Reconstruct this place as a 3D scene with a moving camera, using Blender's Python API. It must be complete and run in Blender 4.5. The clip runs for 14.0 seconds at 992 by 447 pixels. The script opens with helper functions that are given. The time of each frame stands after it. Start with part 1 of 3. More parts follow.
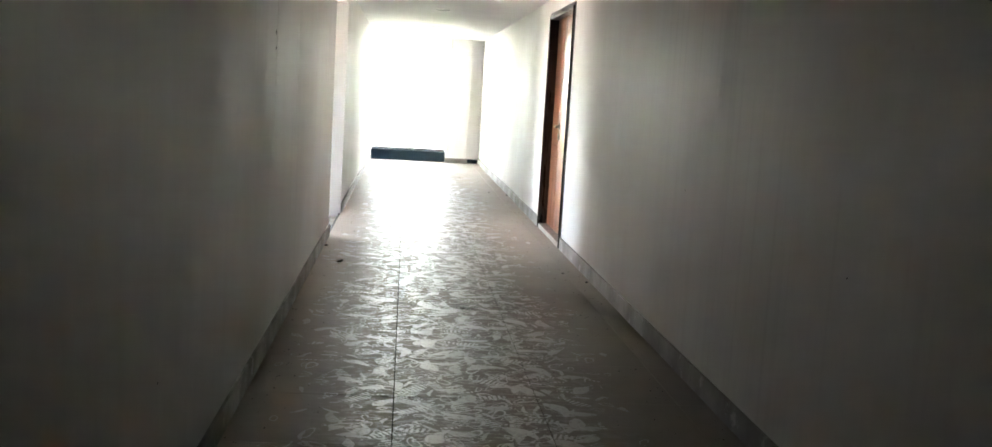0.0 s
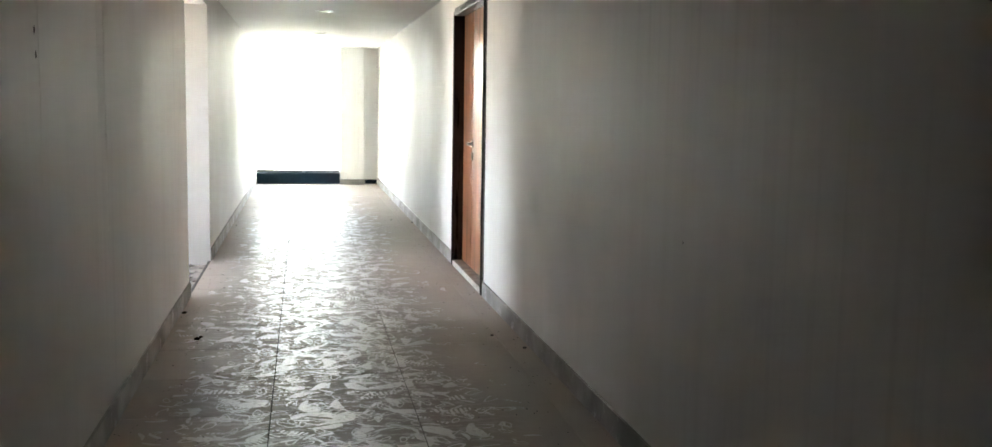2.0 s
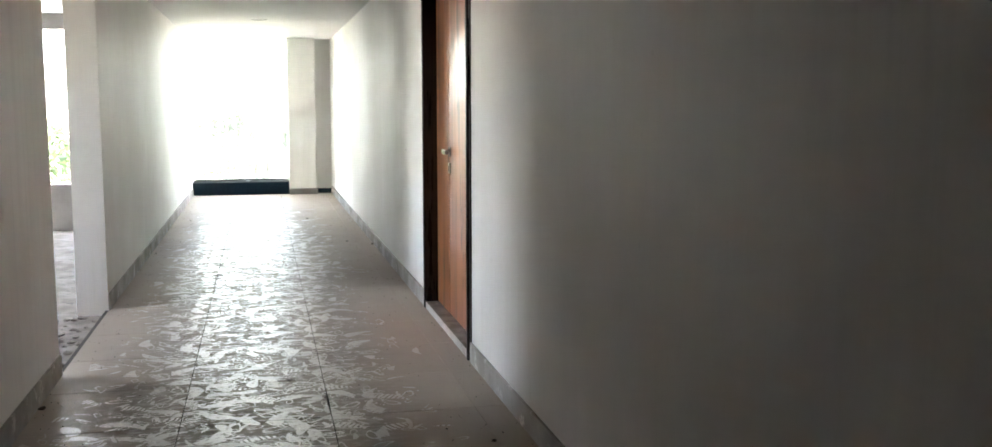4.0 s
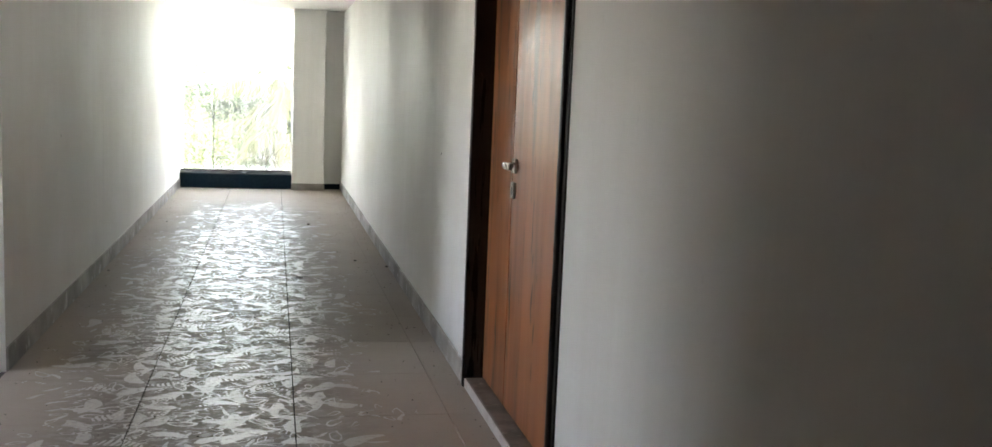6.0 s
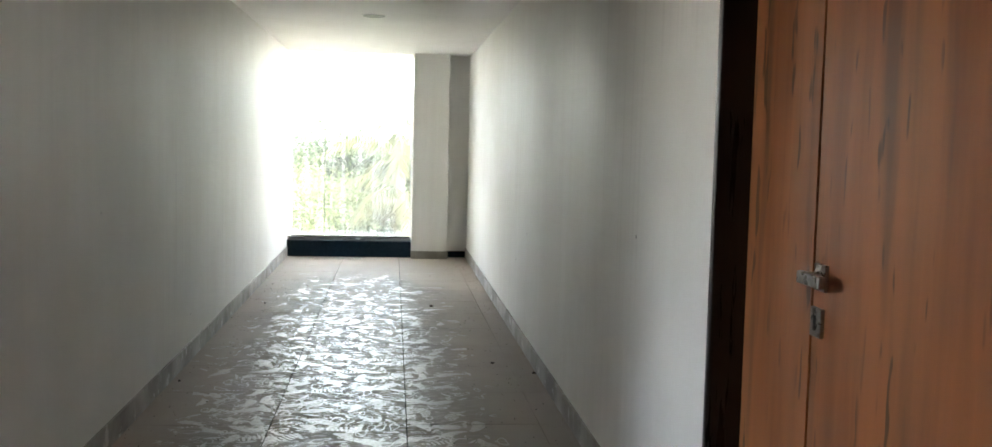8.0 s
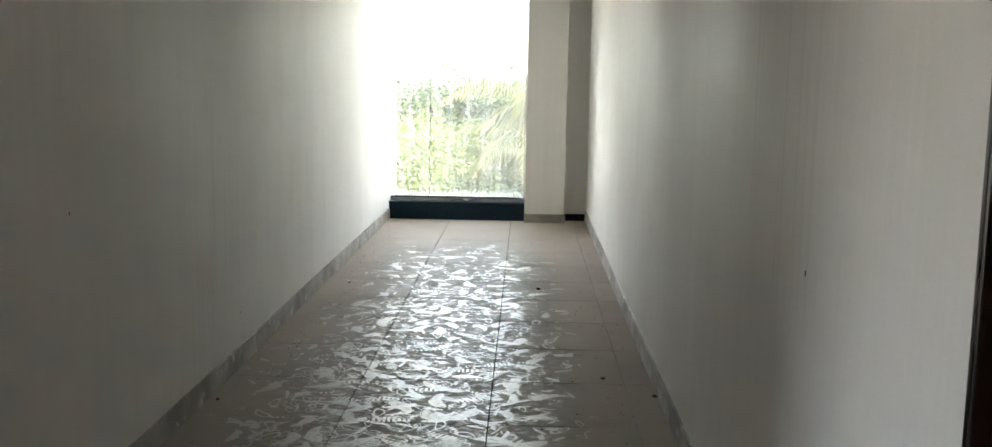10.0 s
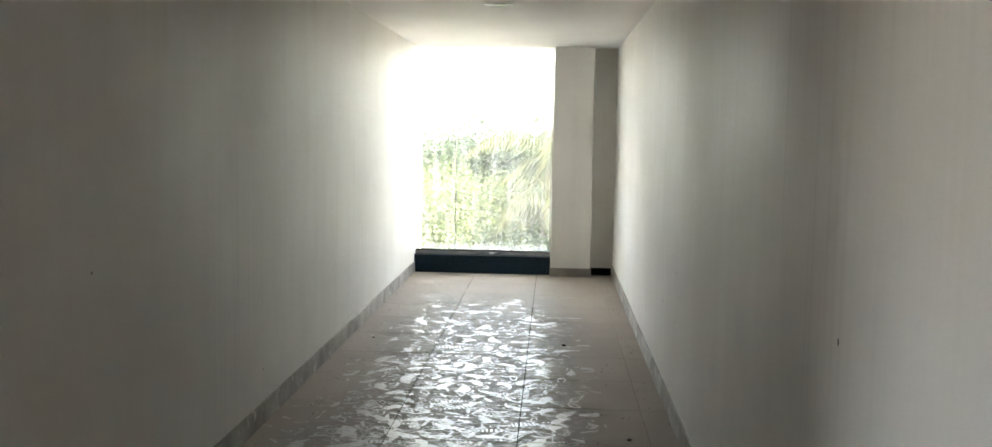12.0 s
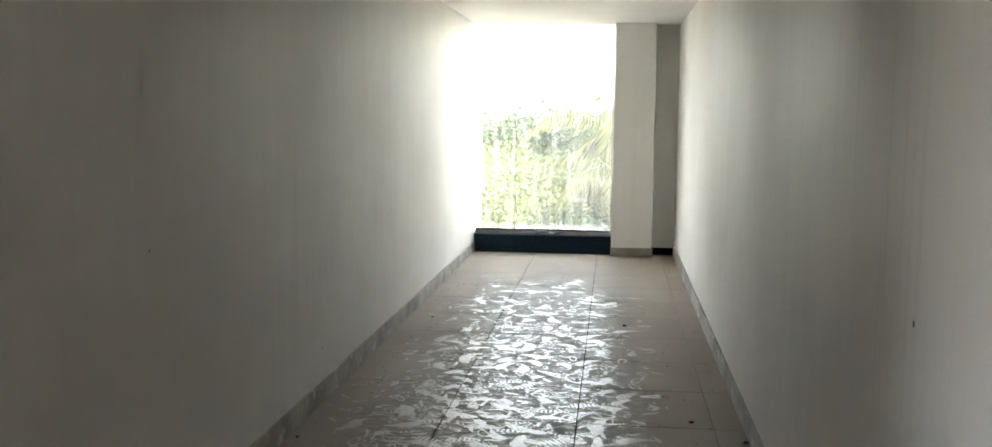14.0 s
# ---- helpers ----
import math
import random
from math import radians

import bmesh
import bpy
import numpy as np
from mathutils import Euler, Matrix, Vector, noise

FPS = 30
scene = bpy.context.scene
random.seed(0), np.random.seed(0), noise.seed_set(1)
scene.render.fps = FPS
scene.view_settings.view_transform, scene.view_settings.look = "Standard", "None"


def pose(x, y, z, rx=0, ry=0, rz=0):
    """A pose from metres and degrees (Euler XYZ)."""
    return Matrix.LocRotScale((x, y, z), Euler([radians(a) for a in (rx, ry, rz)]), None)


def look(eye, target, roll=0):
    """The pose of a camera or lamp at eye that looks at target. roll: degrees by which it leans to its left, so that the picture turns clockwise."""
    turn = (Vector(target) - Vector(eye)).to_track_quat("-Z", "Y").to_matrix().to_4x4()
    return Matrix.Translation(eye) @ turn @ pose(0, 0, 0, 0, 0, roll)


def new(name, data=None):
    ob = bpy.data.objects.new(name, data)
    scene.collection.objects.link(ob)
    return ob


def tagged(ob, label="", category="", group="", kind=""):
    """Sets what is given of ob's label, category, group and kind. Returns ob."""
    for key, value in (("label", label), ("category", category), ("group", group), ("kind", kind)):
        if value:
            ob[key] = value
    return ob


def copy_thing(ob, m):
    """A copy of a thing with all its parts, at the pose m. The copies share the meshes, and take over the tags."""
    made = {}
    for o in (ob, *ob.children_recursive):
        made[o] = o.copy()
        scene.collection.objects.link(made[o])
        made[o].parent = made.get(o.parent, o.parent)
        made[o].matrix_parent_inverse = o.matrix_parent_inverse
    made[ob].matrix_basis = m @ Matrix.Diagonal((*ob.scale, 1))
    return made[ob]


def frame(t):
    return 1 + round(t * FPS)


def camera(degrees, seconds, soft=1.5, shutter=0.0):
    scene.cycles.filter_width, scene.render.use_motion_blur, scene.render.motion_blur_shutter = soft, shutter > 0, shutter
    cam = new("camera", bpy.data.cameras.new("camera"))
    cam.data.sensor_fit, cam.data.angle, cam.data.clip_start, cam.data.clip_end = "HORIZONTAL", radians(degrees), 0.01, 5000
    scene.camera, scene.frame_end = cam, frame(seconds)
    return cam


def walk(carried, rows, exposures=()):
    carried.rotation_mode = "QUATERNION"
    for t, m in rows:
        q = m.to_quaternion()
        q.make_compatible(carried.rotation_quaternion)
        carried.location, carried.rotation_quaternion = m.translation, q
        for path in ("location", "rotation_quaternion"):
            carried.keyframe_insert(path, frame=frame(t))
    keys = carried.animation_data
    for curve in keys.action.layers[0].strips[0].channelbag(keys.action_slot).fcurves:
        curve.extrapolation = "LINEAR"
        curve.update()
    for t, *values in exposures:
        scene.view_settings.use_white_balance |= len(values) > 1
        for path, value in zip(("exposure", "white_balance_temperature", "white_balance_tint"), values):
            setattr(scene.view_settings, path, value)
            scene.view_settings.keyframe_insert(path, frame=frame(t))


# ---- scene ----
cam = camera(51.5, 14.0)
PATH = [
    (0, (0.606, 0.982, 1.254), (0.79, 2.959, 1.007), 3.4),
    (0.5, (0.641, 1.349, 1.272), (1.036, 3.294, 1.022), 3.4),
    (1, (0.714, 1.735, 1.254), (1.16, 3.666, 0.99), 2.9),
    (1.5, (0.733, 2.181, 1.274), (1.035, 4.139, 1.001), 1.9),
    (2, (0.748, 2.661, 1.28), (1.116, 4.614, 1.056), 0.9),
    (2.5, (0.81, 3.13, 1.3), (1.088, 5.102, 1.119), 0.1),
    (3, (0.817, 3.607, 1.289), (1.196, 5.561, 1.09), -0.4),
    (3.2, (0.871, 3.799, 1.27), (1.299, 5.742, 1.069), -0.8),
    (5.3, (1.024, 5.88, 1.272), (1.474, 7.808, 0.994), 0.9),
    (5.5, (1.061, 6.095, 1.265), (1.54, 8.019, 1.007), 1.4),
    (6, (1.118, 6.605, 1.267), (1.542, 8.543, 1.019), 2.3),
    (6.5, (1.12, 7.095, 1.248), (1.616, 9.008, 0.943), 2.3),
    (7, (1.182, 7.555, 1.265), (1.612, 9.496, 1.046), 1.8),
    (7.5, (1.171, 8.055, 1.268), (1.538, 10.017, 1.148), 1.7),
    (8, (1.131, 8.383, 1.261), (1.332, 10.367, 1.107), 1.4),
    (8.2, (1.141, 8.562, 1.281), (1.22, 10.553, 1.117), 1.3),
    (10.5, (1.357, 9.605, 1.371), (1.289, 11.583, 1.085), 1.1),
    (11, (1.345, 9.594, 1.385), (1.258, 11.579, 1.157), 1.3),
    (11.5, (1.34, 9.592, 1.39), (1.251, 11.582, 1.207), 1.1),
    (12, (1.341, 9.6, 1.389), (1.234, 11.59, 1.211), 1.0),
    (12.5, (1.338, 9.607, 1.388), (1.206, 11.595, 1.209), 1.0),
    (13, (1.341, 9.61, 1.388), (1.197, 11.595, 1.195), 1.0),
    (13.5, (1.339, 9.619, 1.383), (1.143, 11.599, 1.179), 0.9),
    (14, (1.346, 9.666, 1.375), (1.122, 11.642, 1.157), 0.6),
]
walk(cam, [(t, look(eye, aim, roll)) for t, eye, aim, roll in PATH],
     exposures=[(0.0, 6.88, 6700, 13), (3.0, 6.38, 6700, 13), (5.5, 5.45, 6750, 13.5), (6.5, 5.15, 6950, 14.5), (7.5, 5.12, 6700, 11.5), (10.5, 4.84, 6900, 12.5), (14.0, 4.88, 6950, 13)])

# ---- world and light ----
world = bpy.data.worlds.new("sky")
scene.world = world
world.use_nodes = True
wn = world.node_tree.nodes
sky = wn.new("ShaderNodeTexSky")
sky.sky_type = "NISHITA"
sky.sun_disc = False
sky.sun_elevation, sky.sun_rotation = radians(52.3), radians(95.7)
sky.dust_density = 2.5
haze = wn.new("ShaderNodeHueSaturation")
haze.inputs["Saturation"].default_value = 0.55
world.node_tree.links.new(sky.outputs["Color"], haze.inputs["Color"])
world.node_tree.links.new(haze.outputs["Color"], wn["Background"].inputs["Color"])
wn["Background"].inputs["Strength"].default_value = 0.15

sun = new("sun", bpy.data.lights.new("sun", "SUN"))
sun.data.energy, sun.data.angle, sun.data.color = 2.0, radians(0.5), (1.0, 0.95, 0.86)
sun.matrix_world = look((10, -1, 13), (0, 0, 0))

# ---- plan, in metres ----
W = 1.95            # corridor width
H = 2.205           # ceiling
Y0, YE = -3.0, 19.6  # back wall, window sill
T = 0.15            # wall thickness
TL = 0.185          # left wall
OP0, OP1, OPH = 9.66, 11.27, 2.06   # unfinished doorway in the left wall
D0, D1, DH = 9.468, 10.932, 2.06   # door frame in the right wall


# ---- node helpers ----
class Mat:
    """A node material with a short way to add and link nodes."""

    def __init__(self, name):
        self.m = bpy.data.materials.new(name)
        self.m.use_nodes = True
        self.t = self.m.node_tree
        self.b = self.t.nodes["Principled BSDF"]
        self.out = self.t.nodes["Material Output"]

    def node(self, kind, **inputs):
        n = self.t.nodes.new("ShaderNode" + kind)
        for k, v in inputs.items():
            self.put(n.inputs[k.replace("_", " ")], v)
        return n

    def put(self, socket, v):
        if isinstance(v, bpy.types.NodeSocket):
            self.t.links.new(v, socket)
        else:
            socket.default_value = v

    def pos(self):
        return self.node("NewGeometry").outputs["Position"]

    def mapped(self, scale, v=None, offset=(0, 0, 0)):
        n = self.node("Mapping")
        self.put(n.inputs["Vector"], v or self.pos())
        n.inputs["Scale"].default_value = scale
        n.inputs["Location"].default_value = offset
        return n.outputs["Vector"]

    def noise(self, vec, scale, detail=4.0, rough=0.55, distort=0.0):
        n = self.node("TexNoise", Vector=vec, Scale=scale, Detail=detail, Roughness=rough, Distortion=distort)
        return n.outputs["Fac"]

    def math(self, op, a, b=0.0, c=0.0, clamp=False):
        n = self.node("Math")
        n.operation, n.use_clamp = op, clamp
        for i, v in enumerate((a, b, c)):
            self.put(n.inputs[i], v)
        return n.outputs[0]

    def vmath(self, op, a, b=(0, 0, 0), out=0):
        n = self.node("VectorMath")
        n.operation = op
        self.put(n.inputs[0], a)
        self.put(n.inputs[1], b)
        return n.outputs[out]

    def ramp(self, fac, lo, hi, a=0.0, b=1.0):
        n = self.node("MapRange")
        n.interpolation_type = "SMOOTHSTEP"
        for k, v in zip(("Value", "From Min", "From Max", "To Min", "To Max"), (fac, lo, hi, a, b)):
            self.put(n.inputs[k], v)
        return n.outputs["Result"]

    def mix(self, fac, a, b):
        n = self.node("Mix")
        n.data_type = "RGBA"
        self.put(n.inputs[0], fac)
        self.put(n.inputs[6], a)
        self.put(n.inputs[7], b)
        return n.outputs[2]

    def bump(self, height, strength, distance=0.01, normal=None):
        n = self.node("Bump", Height=height, Strength=strength, Distance=distance)
        if normal:
            self.put(n.inputs["Normal"], normal)
        return n.outputs["Normal"]

    def set(self, **kw):
        for k, v in kw.items():
            self.put(self.b.inputs[k.replace("_", " ")], v)
        return self.m


def rgb(r, g, b):
    return (r, g, b, 1.0)


def make_paint(name, col, dirty, streaks):
    m = Mat(name)
    p = m.pos()
    cloud = m.noise(p, 0.9, 3.0)
    fine = m.noise(p, 160.0, 2.0)
    # roller and trowel marks run up the wall
    vert = m.noise(m.mapped((7.5, 7.5, 0.35)), 1.0, 3.0, 0.5)
    vert2 = m.noise(m.mapped((22.0, 22.0, 0.5)), 1.0, 2.0, 0.5)
    spots = m.ramp(m.noise(p, 26.0, 2.0, 0.5), 0.72, 0.78)
    c = m.mix(m.ramp(cloud, 0.35, 0.7), col, dirty)
    c = m.mix(m.math("MULTIPLY", m.ramp(vert, 0.4, 0.75), streaks), c, dirty)
    c = m.mix(m.math("MULTIPLY", m.math("MULTIPLY", m.ramp(vert2, 0.48, 0.7), m.ramp(m.noise(p, 0.7, 2.0), 0.5, 0.7)), streaks * 0.5), c, rgb(0.60, 0.575, 0.53))
    c = m.mix(m.math("MULTIPLY", spots, 0.08), c, rgb(0.35, 0.32, 0.28))
    n = m.bump(fine, 0.10, 0.002)
    n = m.bump(vert, 0.5, 0.013, n)
    n = m.bump(vert2, 0.03, 0.003, n)
    return m.set(Base_Color=c, Roughness=m.ramp(cloud, 0.3, 0.7, 0.52, 0.64), Normal=n)


def make_tile():
    """Beige polished floor tile under matt dust; along the middle shoes have lifted the dust, and the bare prints shine."""
    m = Mat("dusty_floor_tile")
    p = m.pos()
    sep = m.node("SeparateXYZ", Vector=p)
    x, y = sep.outputs[0], sep.outputs[1]
    wob = m.noise(p, 1.1, 3.0)
    # the trodden band along the middle
    off = m.math("ABSOLUTE", m.math("SUBTRACT", m.math("ADD", x, m.math("MULTIPLY", wob, 0.6)), 1.17))
    band = m.math("MULTIPLY", m.ramp(off, 0.22, 0.84, 1.0, 0.0), m.ramp(y, 17.0, 18.6, 1.0, 0.0))
    worn = m.ramp(y, 13.2, 18.6, 1.0, 0.22)   # fewer feet reach the window
    warp = m.vmath("MULTIPLY", m.vmath("SUBTRACT", m.node("TexNoise", Vector=p, Scale=16.0).outputs["Color"], (0.5, 0.5, 0.5)), (0.022, 0.022, 0.0))
    flat = m.vmath("MULTIPLY", m.vmath("ADD", p, warp), (1, 1, 0))
    prints = None
    for i, (scale, half_l, half_w, keep, ring) in enumerate((
            (4.6, 0.098, 0.031, 0.9, False), (6.0, 0.076, 0.024, 0.85, False), (7.6, 0.060, 0.023, 0.8, True),
            (10.5, 0.048, 0.009, 0.9, False), (13.0, 0.036, 0.015, 0.7, True))):
        shifted = m.vmath("ADD", flat, (3.7 * i, 1.9 * i, 0))
        v = m.node("TexVoronoi", Vector=shifted, Scale=scale)
        v.voronoi_dimensions = "2D"
        local = m.vmath("SUBTRACT", shifted, v.outputs["Position"])
        rnd = m.node("SeparateColor", Color=v.outputs["Color"])
        rot = m.node("VectorRotate", Vector=local, Angle=m.math("MULTIPLY", rnd.outputs[0], 6.283))
        rot.rotation_type = "Z_AXIS"
        s = m.node("SeparateXYZ", Vector=rot.outputs[0])
        waist = m.math("MULTIPLY", m.math("SINE", m.math("MULTIPLY", s.outputs[1], 24.0)), 0.3)
        bend = m.math("ADD", s.outputs[0], m.math("MULTIPLY", m.math("MULTIPLY", s.outputs[1], s.outputs[1]), 3.0))
        ex = m.math("DIVIDE", bend, m.math("MULTIPLY", m.math("ADD", 1.0, waist), half_w))
        ey = m.math("DIVIDE", s.outputs[1], half_l)
        d = m.math("SQRT", m.math("ADD", m.math("MULTIPLY", ex, ex), m.math("MULTIPLY", ey, ey)))
        shape = m.ramp(d, 0.95, 1.0, 1.0, 0.0)
        if ring:
            shape = m.math("MULTIPLY", shape, m.ramp(d, 0.68, 0.76))
        else:
            tread = m.ramp(m.math("SINE", m.math("MULTIPLY", s.outputs[1], 300.0)), -0.5, 0.2, 0.0, 1.0)
            shape = m.math("MULTIPLY", shape, m.mix(m.math("GREATER_THAN", rnd.outputs[2], 0.72), rgb(1, 1, 1), tread))
        there = m.math("LESS_THAN", rnd.outputs[1], m.math("MULTIPLY", m.math("MULTIPLY", band, worn), keep))
        shape = m.math("MULTIPLY", m.math("MULTIPLY", shape, there), m.math("ADD", 0.6, m.math("MULTIPLY", rnd.outputs[2], 0.4)))
        prints = shape if prints is None else m.math("MAXIMUM", prints, shape)
    scuff = m.math("MULTIPLY", m.ramp(m.noise(m.mapped((5, 9, 1)), 3.0, 5.0, 0.65), 0.50, 0.58), m.math("MULTIPLY", m.math("MULTIPLY", band, worn), 0.3))
    prints = m.math("MAXIMUM", prints, scuff)
    broken = m.ramp(m.noise(p, 42.0, 3.0, 0.6), 0.28, 0.5)
    prints = m.math("MULTIPLY", prints, m.math("ADD", 0.3, m.math("MULTIPLY", broken, 0.7)))
    info = m.node("ObjectInfo").outputs["Random"]
    base = m.mix(m.noise(p, 3.0, 5.0), rgb(0.375, 0.32, 0.265), rgb(0.45, 0.388, 0.324))
    base = m.mix(m.math("MULTIPLY", info, 0.35), base, rgb(0.36, 0.312, 0.26))
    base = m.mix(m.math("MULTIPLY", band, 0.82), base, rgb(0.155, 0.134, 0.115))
    grit = m.ramp(m.noise(p, 60.0, 2.0, 0.5), 0.71, 0.75)
    base = m.mix(m.math("MULTIPLY", grit, 0.6), base, rgb(0.10, 0.08, 0.065))
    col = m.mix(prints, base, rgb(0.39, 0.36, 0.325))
    cloud = m.noise(p, 5.0, 4.0)
    rough = m.math("ADD", m.ramp(band, 0.0, 1.0, 0.9, 0.82), m.math("MULTIPLY", m.math("SUBTRACT", cloud, 0.5), 0.2))
    n = m.bump(m.noise(p, 180.0, 2.0), 0.05, 0.0006)
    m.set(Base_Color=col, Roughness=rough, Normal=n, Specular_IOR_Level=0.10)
    # the bare polish keeps a thin film, so it shines evenly rather than only at a glance
    polish = m.node("BsdfGlossy", Color=rgb(1.0, 0.97, 0.92), Roughness=0.39, Normal=n).outputs[0]
    both = m.node("MixShader")
    thin = m.math("MULTIPLY", m.math("MULTIPLY", band, m.ramp(cloud, 0.3, 0.65)), 0.025)
    m.put(both.inputs[0], m.math("ADD", m.math("MULTIPLY", prints, 0.30), m.math("ADD", thin, 0.012)))
    m.put(both.inputs[1], m.b.outputs[0])
    m.put(both.inputs[2], polish)
    m.t.links.new(both.outputs[0], m.out.inputs["Surface"])
    return m.m


def make_plain(name, a, b, rough, scale=8.0, metallic=0.0, bump=0.1, stretch=(1, 1, 1), spot=None, gloss=0.5):
    m = Mat(name)
    v = m.mapped(stretch)
    f = m.noise(v, scale, 5.0)
    g = m.noise(v, scale * 14, 2.0)
    c = m.mix(m.ramp(f, 0.3, 0.7), a, b)
    if spot:
        c = m.mix(m.ramp(m.noise(v, scale * 2.6, 4.0, 0.7), 0.56, 0.68), c, spot)
    return m.set(Base_Color=c, Metallic=metallic, Specular_IOR_Level=gloss, Roughness=m.ramp(f, 0.3, 0.7, rough * 0.85, min(1.0, rough * 1.15)),
                 Normal=m.bump(m.math("ADD", f, m.math("MULTIPLY", g, 0.3)), bump, 0.003))


def make_wood():
    """Orange-brown rustic laminate, grain upright, with dark cracks and knots."""
    m = Mat("rustic_wood_laminate")
    p = m.pos()
    # boards of softly differing tone
    warp = m.vmath("MULTIPLY", m.node("TexNoise", Vector=p, Scale=1.6).outputs["Color"], (0, 0.05, 0))
    q = m.vmath("ADD", p, warp)
    board = m.noise(m.mapped((0, 9, 0.12)), 1.0, 1.0, 0.4)
    wide = m.noise(m.mapped((6, 6, 0.7), q), 1.0, 4.0, 0.6)
    grain = m.noise(m.mapped((16, 16, 0.9), q), 1.0, 3.0, 0.5)
    fine = m.noise(m.mapped((170, 170, 2.4), q), 1.0, 3.0, 0.6)
    c = m.mix(m.ramp(wide, 0.34, 0.68), rgb(0.42, 0.150, 0.058), rgb(0.25, 0.082, 0.031))
    c = m.mix(m.math("MULTIPLY", m.ramp(board, 0.42, 0.62), 0.45), c, rgb(0.46, 0.190, 0.082))
    c = m.mix(m.math("MULTIPLY", m.ramp(grain, 0.45, 0.75), 0.2), c, rgb(0.15, 0.056, 0.027))
    c = m.mix(m.math("MULTIPLY", m.ramp(fine, 0.5, 0.8), 0.15), c, rgb(0.34, 0.16, 0.08))
    # dark smoky bands, and short cracks lying along them
    smoke = m.noise(m.mapped((8, 8, 0.75), q, (1, 2, 5)), 1.0, 3.0, 0.6)
    c = m.mix(m.math("MULTIPLY", m.ramp(smoke, 0.50, 0.72), 0.72), c, rgb(0.095, 0.045, 0.028))
    split = m.noise(m.mapped((30, 30, 6.0), q, (3, 7, 1)), 1.0, 1.5, 0.5)
    crack = m.math("MULTIPLY", m.ramp(split, 0.61, 0.68), m.ramp(smoke, 0.44, 0.54))
    c = m.mix(m.math("MULTIPLY", crack, 0.8), c, rgb(0.030, 0.014, 0.009))
    return m.set(Base_Color=c, Roughness=m.ramp(grain, 0.3, 0.8, 0.29, 0.36), Specular_IOR_Level=0.5)


def make_glass():
    """Window glass with dried rain streaks and dust, thickest along the bottom where splashes dry."""
    m = Mat("dusty_window_glass")
    p = m.pos()
    streak = m.noise(m.mapped((26, 26, 1.6)), 1.0, 5.0, 0.7)
    drops = m.noise(m.mapped((60, 60, 14)), 1.0, 3.0, 0.6)
    z = m.node("SeparateXYZ", Vector=p).outputs[2]
    low = m.ramp(z, 0.20, 0.30, 0.10, 0.015)
    dust = m.math("ADD", low, m.math("MULTIPLY", m.ramp(m.math("ADD", streak, m.math("MULTIPLY", drops, 0.3)), 0.55, 0.85), 0.06))
    clear = m.node("BsdfTransparent", Color=rgb(0.96, 0.98, 0.97)).outputs[0]
    gloss = m.node("BsdfGlossy", Color=rgb(1, 1, 1), Roughness=0.02).outputs[0]
    fres = m.node("Fresnel", IOR=1.45).outputs[0]
    pane = m.node("MixShader")
    m.put(pane.inputs[0], fres)
    m.put(pane.inputs[1], clear)
    m.put(pane.inputs[2], gloss)
    film = m.node("BsdfTranslucent", Color=rgb(0.8, 0.8, 0.76)).outputs[0]
    both = m.node("MixShader")
    m.put(both.inputs[0], dust)
    m.put(both.inputs[1], pane.outputs[0])
    m.put(both.inputs[2], film)
    m.t.links.new(both.outputs[0], m.out.inputs["Surface"])
    return m.m


def make_leaf(name, a, b):
    m = Mat(name)
    isl = m.node("NewGeometry").outputs["Random Per Island"]
    c = m.mix(isl, a, b)
    m.set(Base_Color=c, Roughness=0.6, Specular_IOR_Level=0.2)
    tr = m.node("BsdfTranslucent", Color=c).outputs[0]
    mx = m.node("MixShader")
    mx.inputs[0].default_value = 0.35
    m.put(mx.inputs[1], m.b.outputs[0])
    m.put(mx.inputs[2], tr)
    m.t.links.new(mx.outputs[0], m.out.inputs["Surface"])
    return m.m


wall_paint = make_paint("white_wall_paint", rgb(0.86, 0.845, 0.80), rgb(0.79, 0.77, 0.715), 0.45)
ceiling_paint = make_paint("white_ceiling_paint", rgb(0.86, 0.85, 0.83), rgb(0.81, 0.80, 0.77), 0.1)
tile_mat = make_tile()
grout_mat = make_plain("dark_joint_dirt", rgb(0.05, 0.043, 0.037), rgb(0.08, 0.07, 0.06), 0.9, 20)
skirt_mat = make_plain("grey_skirting_stone", rgb(0.40, 0.375, 0.33), rgb(0.25, 0.232, 0.20), 0.65, 3, spot=rgb(0.55, 0.525, 0.48))
granite_mat = make_plain("dark_polished_granite", rgb(0.004, 0.014, 0.026), rgb(0.009, 0.022, 0.038), 0.45, 30, gloss=0.1, spot=rgb(0.02, 0.04, 0.055))
marble_mat = make_plain("dusty_threshold_marble", rgb(0.62, 0.58, 0.53), rgb(0.50, 0.45, 0.40), 0.6, 9, spot=rgb(0.36, 0.31, 0.26))
sill_mat = make_plain("dusty_brown_stone", rgb(0.20, 0.165, 0.13), rgb(0.13, 0.105, 0.085), 0.7, 9, spot=rgb(0.27, 0.23, 0.19))
wood_mat = make_wood()
frame_mat = make_plain("dark_brown_frame_laminate", rgb(0.008, 0.006, 0.005), rgb(0.020, 0.012, 0.010), 0.30, 5, gloss=0.4, stretch=(6, 6, 0.5))
stop_mat = make_plain("brown_stop_laminate", rgb(0.050, 0.026, 0.018), rgb(0.075, 0.036, 0.024), 0.7, 5, gloss=0.06, stretch=(6, 6, 0.5))
steel_mat = make_plain("brushed_steel", rgb(0.36, 0.345, 0.325), rgb(0.27, 0.255, 0.24), 0.3, 40, metallic=1.0, bump=0.03)
